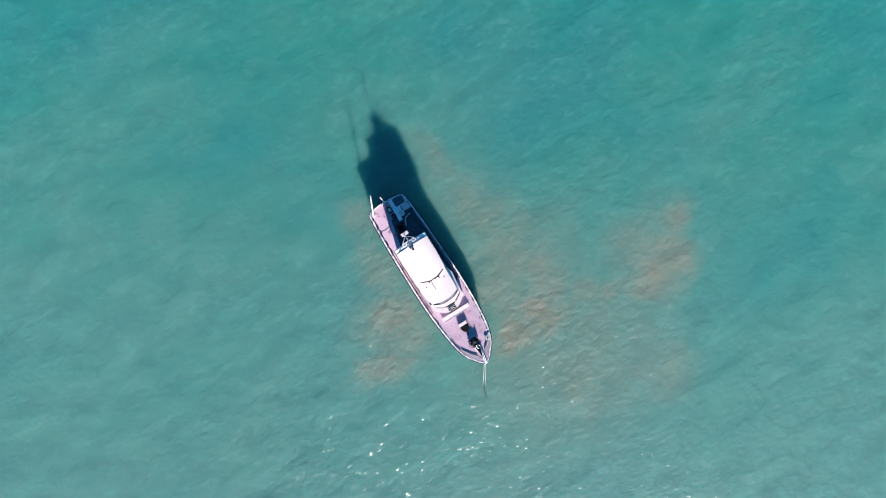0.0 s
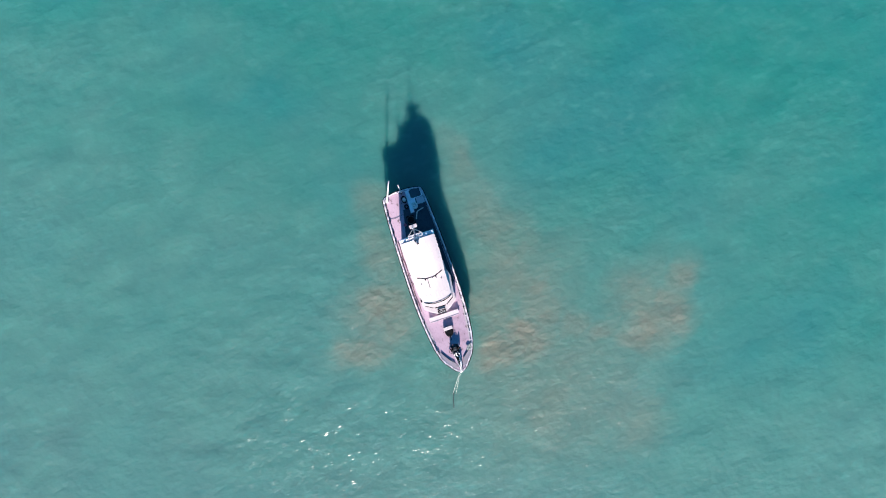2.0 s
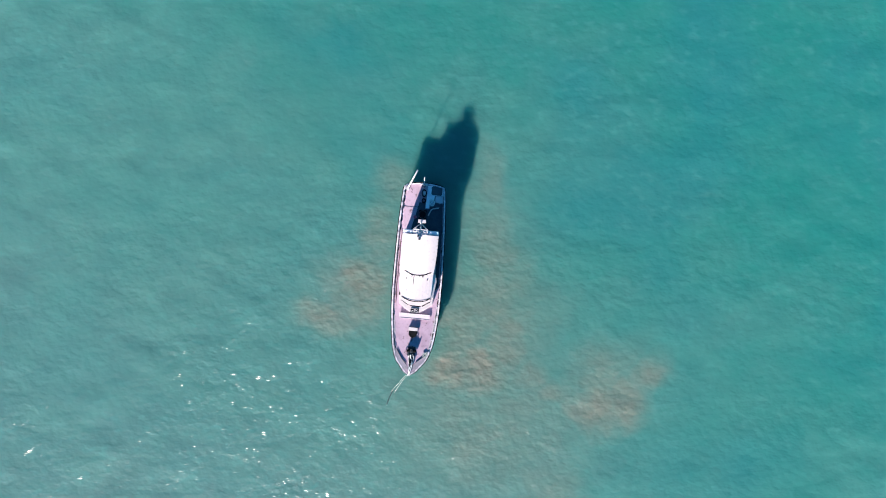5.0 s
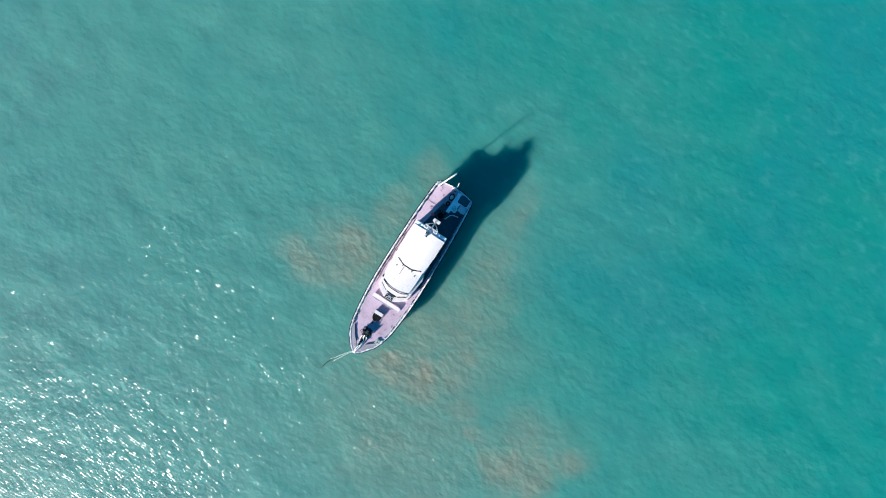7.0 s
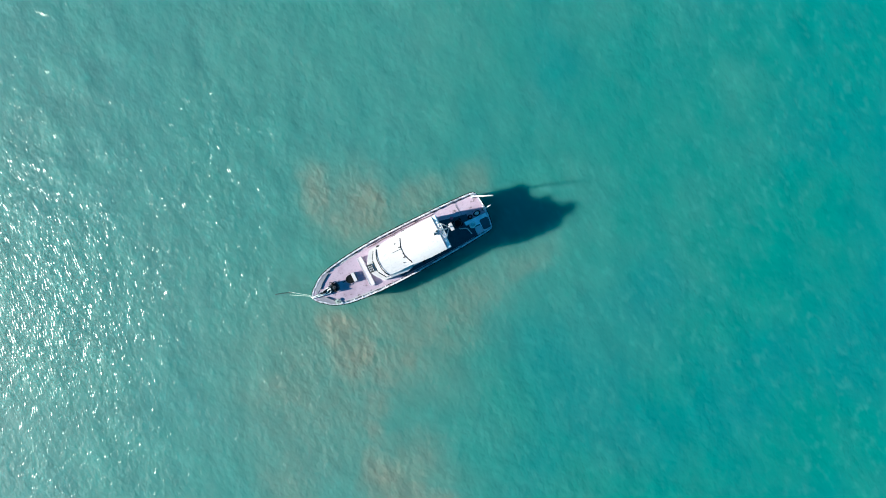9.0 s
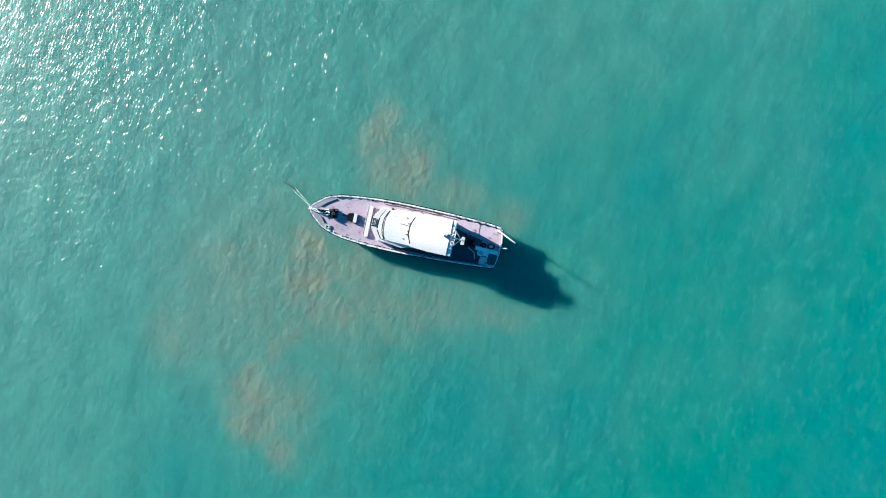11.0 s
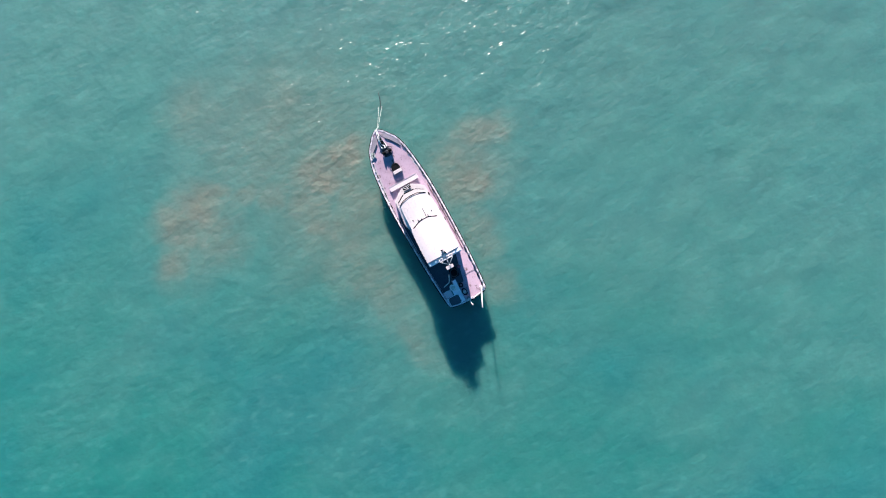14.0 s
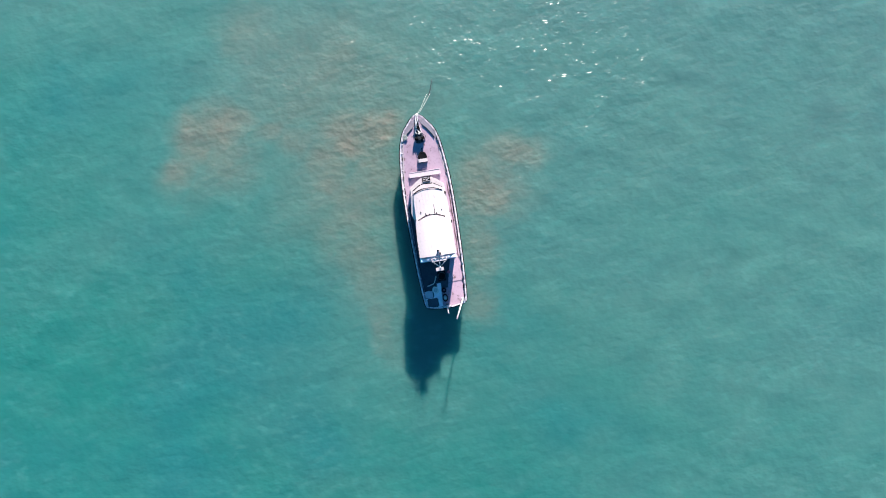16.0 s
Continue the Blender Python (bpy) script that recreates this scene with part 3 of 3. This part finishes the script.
def make_windlass():
    z = deck_z(8.2)
    w = part("windlass", block(bmesh.new(), 7.72, 8.72, -0.30, 0.46, z - 0.02, z + 0.16, 0.03), dark_metal, boat, "dark steel anchor windlass")
    part("gearbox", block(bmesh.new(), 7.95, 8.35, -0.08, 0.24, z + 0.14, z + 0.44, 0.05), dark_metal, w)
    for y0, y1 in ((0.24, 0.58), (-0.42, -0.08)):
        bm = drum(bmesh.new(), (8.15, y0, z + 0.30), (8.15, y1, z + 0.30), 0.13, 20, 0.07)
        part("warping_drum", bm, black, w, "black warping drum", True)
    bm = drum(bmesh.new(), (8.52, -0.16, z + 0.28), (8.52, 0.30, z + 0.28), 0.15, 20, 0.07)
    part("chain_wheel", bm, dark_metal, w, "dark chain wheel", True)
    bm = tube(bmesh.new(), [(8.2, 0.1, z + 0.42), (8.1, 0.05, z + 0.52)], 0.03, 6)
    ring(bm, (8.08, 0.05, z + 0.53), 0.13, 0.022)
    part("brake_wheel", bm, dark_metal, w, "dark brake handwheel", True)
    bm = tube(bmesh.new(), [(8.62, -0.28, z + 0.1), (8.36, -0.62, z + 0.2), (8.0, -0.40, z + 0.1)], 0.028, 6)
    part("brace", bm, dark_metal, w, "", True)
    part("motor", tube(bmesh.new(), [(7.66, 0.1, z + 0.2), (7.96, 0.1, z + 0.2)], 0.14, 14), dark_metal, w, "", True)
    # chain stopper and dark hawse lip near the stem
    s = part("chain_stopper", block(bmesh.new(), 9.08, 9.72, -0.04, 0.36, deck_z(9.4), deck_z(9.4) + 0.28, 0.04), black, boat, "black chain stopper")
    part("stopper_pin", tube(bmesh.new(), [(9.4, -0.08, deck_z(9.4) + 0.3), (9.4, 0.42, deck_z(9.4) + 0.3)], 0.04, 8), dark_metal, s, "", True)
    trough = part("chain_trough", prism(bmesh.new(), [(8.74, -0.16), (10.2, -0.10), (10.2, 0.18), (8.74, 0.34)], lambda x, y: deck_z(x), lambda x, y: deck_z(x) + 0.075), dark_metal, boat, "dark steel anchor chain trough")
    for k in range(12):
        x = 8.80 + 0.115 * k
        link = ring(bmesh.new(), (0, 0, 0), 0.075, 0.02, 0.6, 0, 12)
        o = part("chain_link", link, black, trough, "", True)
        o.matrix_local = pose(x, 0.06, deck_z(x) + 0.10, 90 if k % 2 else 0, 0, 0)
    part("hawse_lip", block(bmesh.new(), 9.78, 10.22, -0.02, 0.20, deck_z(10) + 0.0, deck_z(10) + 0.30, 0.05), black, boat, "black hawse lip")
    part("stem_roller", drum(bmesh.new(), (10.56, -0.14, 2.48), (10.56, 0.14, 2.48), 0.10, 14, 0.05), off_white, boat, "pale stem roller", True)


make_windlass()


def make_mast():
    m = part("mast", tube(bmesh.new(), [(-4.30, -0.04, 3.60), (-4.98, -0.03, 4.50), (-5.06, -0.02, 4.76)], 0.06, 10), white, boat, "white tripod mast behind the roof", True)
    for a, b in (((-4.28, -0.78, 3.85), (-4.40, -0.74, 4.99)), ((-4.28, 0.70, 3.85), (-4.40, 0.66, 4.99)),
                 ((-4.40, -0.74, 4.99), (-5.02, -0.04, 4.46)), ((-4.40, 0.66, 4.99), (-5.02, -0.04, 4.46)),
                 ((-4.40, -0.76, 4.99), (-4.40, 0.68, 4.99)), ((-4.14, -0.78, 4.94), (-4.14, 0.68, 4.94)),
                 ((-4.40, -0.74, 4.99), (-4.14, -0.76, 4.94)), ((-4.40, 0.66, 4.99), (-4.14, 0.66, 4.94)), ((-4.14, -0.05, 4.09), (-4.42, -0.05, 4.99)),
                 ((-4.40, -0.05, 4.99), (-5.02, -0.04, 4.46)), ((-4.40, -0.38, 4.99), (-4.14, -0.38, 4.94)), ((-4.40, 0.30, 4.99), (-4.14, 0.30, 4.94)),
                 ((-4.14, -0.40, 4.94), (-3.72, -0.34, 5.06)), ((-4.14, 0.30, 4.94), (-3.72, 0.12, 5.06))):
        part("strut", tube(bmesh.new(), (a, b), 0.050, 8), white, m, "", True)
    part("light_box", block(bmesh.new(), -5.40, -5.05, -0.35, 0.42, 4.74, 4.84, 0.02), white, m, "white box lamp on the mast head")
    part("antenna", tube(bmesh.new(), [(-5.0, -0.06, 4.40), (-5.02, -0.06, 6.7)], 0.075, 6, 0.6), off_white, m, "thin whip antenna", True)
    part("antenna", tube(bmesh.new(), [(-4.40, 0.62, 4.94), (-4.42, 0.64, 6.2)], 0.025, 6, 0.5), off_white, m, "thin whip antenna", True)
    part("horn", tube(bmesh.new(), [(-3.85, -0.24, 5.22), (-3.60, -0.22, 5.22)], 0.06, 10, 1.5), dark_metal, m, "dark horn", True)
    part("searchlight", drum(bmesh.new(), (-3.50, -0.05, 5.22), (-3.34, -0.04, 5.22), 0.10, 14, 0.02), dark_metal, m, "dark searchlight", True)
    part("horn_base", block(bmesh.new(), -3.85, -3.35, -0.28, 0.02, 4.80, 5.12, 0.01), off_white, m)
    for x, y, wide, top in ((-4.12, -1.45, 0.32, 4.50), (-4.14, 1.38, 0.36, 4.42), (-4.06, -0.98, 0.13, 4.66), (-4.06, 0.94, 0.15, 4.68)):
        part("roof_locker", block(bmesh.new(), x - 0.17, x + 0.14, y - wide, y + wide, 3.72, top, 0.03), shade_white, m, "small white roof locker")


make_mast()


# ---- aft deck fittings ----
def make_aft():
    z = deck_z(-7)
    h = part("deck_hatch", block(bmesh.new(), -6.55, -5.58, -0.46, 0.36, z, z + 0.12, 0.05), black, boat, "black open deck hatch")
    ring(bm := bmesh.new(), (-6.06, -0.05, z + 0.13), 0.40, 0.04, 0.95)
    part("hatch_ring", bm, dark_metal, h, "", True)
    part("stern_hatch", block(bmesh.new(), -9.12, -8.18, 0.66, 1.78, z, z + 0.10, 0.08), dark_deck, boat, "dark blue hatch cover at the stern")
    pale_area = [(-9.12, 0.26), (-6.75, 0.18), (-6.75, 0.52), (-7.45, 0.62), (-7.45, 1.00), (-8.12, 1.04), (-8.14, 1.92), (-8.95, 1.90), (-9.16, 0.8)]
    part("pale_patch", prism(bmesh.new(), pale_area, z - 0.02, lambda x, y: on_deck(x, y, 0.045)), shade_white, boat, "pale patch on the aft deck")
    # flat patch of paler pink, set a little above the deck
    board = [(-8.08, 1.14), (-7.46, 1.14), (-7.36, 1.60), (-7.44, 1.96), (-8.08, 1.92)]
    part("pink_patch", prism(bmesh.new(), board, z - 0.02, lambda x, y: on_deck(x, y, 0.10)), beam_paint, boat, "pale pink patch on the aft deck")
    # dark sheet laid where the deckhouse shades the aft and port deck
    shade_plan = [(-4.40, -1.15), (-6.70, -0.62), (-7.30, -0.50), (-7.30, 0.14), (-6.70, 0.14), (-6.70, 0.60), (-7.40, 0.68), (-7.40, 1.90), (-6.0, 2.02), (-4.40, 2.12), (-1.5, 2.18), (1.4, 2.22), (1.9, 1.86), (-4.40, 1.70)]
    part("deck_shade", prism(bmesh.new(), shade_plan, z - 0.02, lambda x, y: on_deck(x, y, 0.03)), shade_paint, boat, "dark blue-grey sheet deepening the shade on the aft deck")
    part("hatch_strip", block(bmesh.new(), -8.2, -7.50, 1.00, 1.12, z, z + 0.06, 0.01), dark_deck, boat, "dark strip leading from the stern hatch")
    # bent pale pipe on the deck
    bm = tube(bmesh.new(), [(-5.97, 0.52, z + 0.12), (-6.62, 0.80, z + 0.12), (-6.74, 0.95, z + 0.12), (-6.86, 1.45, z + 0.12), (-6.88, 1.58, z + 0.05)], 0.06, 8)
    part("deck_pipe", bm, white, boat, "bent pale deck pipe", True)
    bm = tube(bmesh.new(), [(x, keel(x) - half(x) + 0.40 + 0.03 * math.sin(3 * x), on_deck(x, -2.1, 0.05)) for x in np.linspace(-4.3, 3.4, 24)], 0.028, 6)
    part("side_pipe", bm, rusty, boat, "rusty brown pipe along the side deck", True)
    # stern derrick poles
    s = part("stern_boom", tube(bmesh.new(), [(-8.72, -1.80, 2.1), (-10.41, -0.90, 3.75)], 0.075, 12), white, boat, "white boom slanting over the stern", True)
    part("boom_foot", block(bmesh.new(), -8.92, -8.52, -1.98, -1.66, z, z + 0.42, 0.04), off_white, s, "white boom foot")
    c = part("stern_post", tube(bmesh.new(), [(-9.08, -0.12, 1.95), (-9.85, -0.18, 2.85)], 0.055, 10), white, boat, "white slanting flag post", True)
    part("crossbar", tube(bmesh.new(), [(-9.14, -0.52, 2.2), (-9.12, 0.26, 2.2)], 0.05, 8), white, c, "", True)
    for y in (-0.48, 0.22):
        part("crossbar_leg", tube(bmesh.new(), [(-9.12, y, 1.7), (-9.13, y, 2.2)], 0.035, 6), white, c, "", True)
    # bollards: pale drum inside a dark ring
    for x, y in ((-7.38, 0.78), (-8.30, -0.08)):
        b = part("bollard", tube(bmesh.new(), [(x, y, z), (x, y, z + 0.34)], 0.13, 14), off_white, boat, "pale mooring bollard", True)
        part("bollard_plate", prism(bmesh.new(), [(x + 0.30 * math.cos(a), y + 0.24 * math.sin(a)) for a in np.linspace(0, 2 * math.pi, 13)[:-1]], z, z + 0.09, 0.02), off_white, b, "pale bollard base plate")
        part("bollard_cap", tube(bmesh.new(), [(x, y, z + 0.32), (x, y, z + 0.38)], 0.17, 14), off_white, b, "", True)


make_aft()


def make_cleats():
    """Dark cleats and pale fairleads along the bulwark."""
    for x, side in ((-8.4, -1), (-7.4, -1), (-5.4, -1), (-4.4, -1), (-2.2, -1), (0.6, -1), (2.6, -1), (4.6, -1), (7.2, -1), (-7.2, 1), (-2.4, 1), (1.2, 1), (3.0, 1), (4.4, 1), (6.4, 1), (8.0, -1)):
        y = keel(x) + side * (half(x) - 0.22)
        z = on_deck(x, y)
        c = part("cleat", tube(bmesh.new(), [(x - 0.17, y, z + 0.08), (x + 0.17, y, z + 0.08)], 0.04, 8), black, boat, "black mooring cleat", True)
        for d in (-0.08, 0.08):
            part("cleat_foot", tube(bmesh.new(), [(x + d, y, z - 0.01), (x + d, y, z + 0.08)], 0.03, 6), black, c, "", True)
    for x, side in ((8.25, 1), (-4.1, 1), (-6.5, 1), (-6.0, 1), (-8.75, -1), (-8.8, 1), (7.9, -1), (-3.9, -1), (-8.1, -1), (-7.0, -1), (-6.2, -1), (-4.9, -1), (-8.2, 1), (-5.2, 1), (-2.9, 1)):
        y = keel(x) + side * (half(x) - 0.08)
        part("fairlead", block(bmesh.new(), x - 0.18, x + 0.18, y - 0.09, y + 0.09, cap_z(x) - 0.02, cap_z(x) + 0.10, 0.03), off_white, boat, "pale fairlead block")


make_cleats()


# ---- loose things on the deck ----
def tyre(x, y, major, squash, turn):
    z = on_deck(x, y, 0.075)
    t = part("tyre", ring(bmesh.new(), (0, 0, 0), major, 0.075, squash), black, None, "", True)
    t.matrix_world = pose(x, y, z, 0, 0, turn)
    return tagged(t, "black rubber tyre lying on the aft deck", "tyre", "tyres on the aft deck")


tyre(-8.30, -0.08, 0.34, 0.66, 4)
tyre(-7.52, -0.06, 0.19, 0.9, 0)


def coil(x, y, radius, turns, r, wild, material, label):
    """Rope laid down in a flat uneven coil."""
    pts = []
    for k in range(turns * 14 + 1):
        a = 2 * math.pi * k / 14
        q = radius * (1 - 0.35 * k / (turns * 14)) * (1 + wild * math.sin(2.3 * a + x) + 0.6 * wild * math.sin(3.7 * a))
        px, py = x + q * math.cos(a), y + q * 0.85 * math.sin(a)
        pts.append((px, py, on_deck(px, py, r + 0.045 + 0.03 * (k % 14 > 6))))
    return tagged(part("rope_coil", tube(bmesh.new(), pts, r, 6), material, None, "", True), label, "rope")


coil(-7.38, 0.78, 0.36, 3, 0.035, 0.10, rope_pale, "pale rope coiled round a mooring bollard")
coil(8.46, 1.52, 0.24, 4, 0.028, 0.42, rope_wet, "pale rope heaped beside the bow bulwark")
bucket = part("bucket", tube(bmesh.new(), [(-5.73, -0.80, on_deck(-5.73, -0.8)), (-5.73, -0.80, on_deck(-5.73, -0.8, 0.26))], 0.15, 14, 1.15), red_plastic, None, "", True)
tagged(bucket, "faded red plastic bucket on the aft deck", "bucket")


def rope(points, r, material, label, category="rope", hang=0.0):
    pts = [Vector(p) for p in points]
    out = []
    for i in range(len(pts) - 1):
        p0, p1, p2, p3 = pts[max(0, i - 1)], pts[i], pts[i + 1], pts[min(len(pts) - 1, i + 2)]
        for k in range(6):
            t = k / 6
            out.append(0.5 * (2 * p1 + (p2 - p0) * t + (2 * p0 - 5 * p1 + 4 * p2 - p3) * t * t + (3 * p1 - p0 - 3 * p2 + p3) * t ** 3))
    out.append(pts[-1])
    return tagged(part("rope", tube(bmesh.new(), out, r, 6), material, None, "", True), label, category)


rope([(x, y, on_deck(x, y, 0.03)) for x, y in ((-6.82, -2.25), (-6.72, -1.6), (-6.80, -1.0), (-6.95, -0.5), (-7.4, -0.2))], 0.015, rope_dark, "dark rope trailing over the aft deck")


def fore(x, y, up):
    return (x, y, deck_z(x) + up)


rope([fore(8.50, 0.05, 0.42), fore(8.8, 0.02, 0.24), fore(9.1, 0.22, 0.24), fore(9.5, 0.20, 0.36), fore(9.9, 0.04, 0.36), (10.56, -0.06, 2.60)], 0.045, rope_pale, "pale anchor rope led from windlass to stem")
rope([fore(8.45, 0.24, 0.42), fore(8.75, 0.34, 0.22), fore(9.1, 0.36, 0.26), fore(9.6, 0.26, 0.40), (10.56, 0.04, 2.60)], 0.036, rope_pale, "pale anchor rope led from windlass to stem")
rope([fore(8.55, -0.12, 0.40), fore(8.9, -0.20, 0.10), fore(9.4, -0.10, 0.10), fore(10.0, -0.04, 0.28), (10.52, 0.0, 2.59)], 0.028, rope_pale, "pale slack rope on the foredeck")
rope([(10.56, -0.06, 2.59), (10.9, -0.40, 2.0), (11.8, -0.95, 1.1), (12.9, -1.65, 0.2), (13.4, -1.95, -0.4)], 0.020, rope_wet, "wet pale anchor rope running down into the water")
rope([(10.56, 0.04, 2.59), (11.0, -0.34, 1.95), (12.0, -0.86, 1.1), (13.0, -1.36, 0.2), (13.5, -1.6, -0.4)], 0.020, rope_wet, "wet pale anchor rope running down into the water")
# sunken end of the anchor rope, drawn dark at the surface
rope([(12.6, -1.44, -0.1), (13.1, -1.66, 0.03), (13.7, -1.90, 0.03), (14.4, -2.10, 0.02), (14.9, -2.22, -0.2)], 0.055, rope_dark, "dark anchor rope, its sunken part laid at the surface")
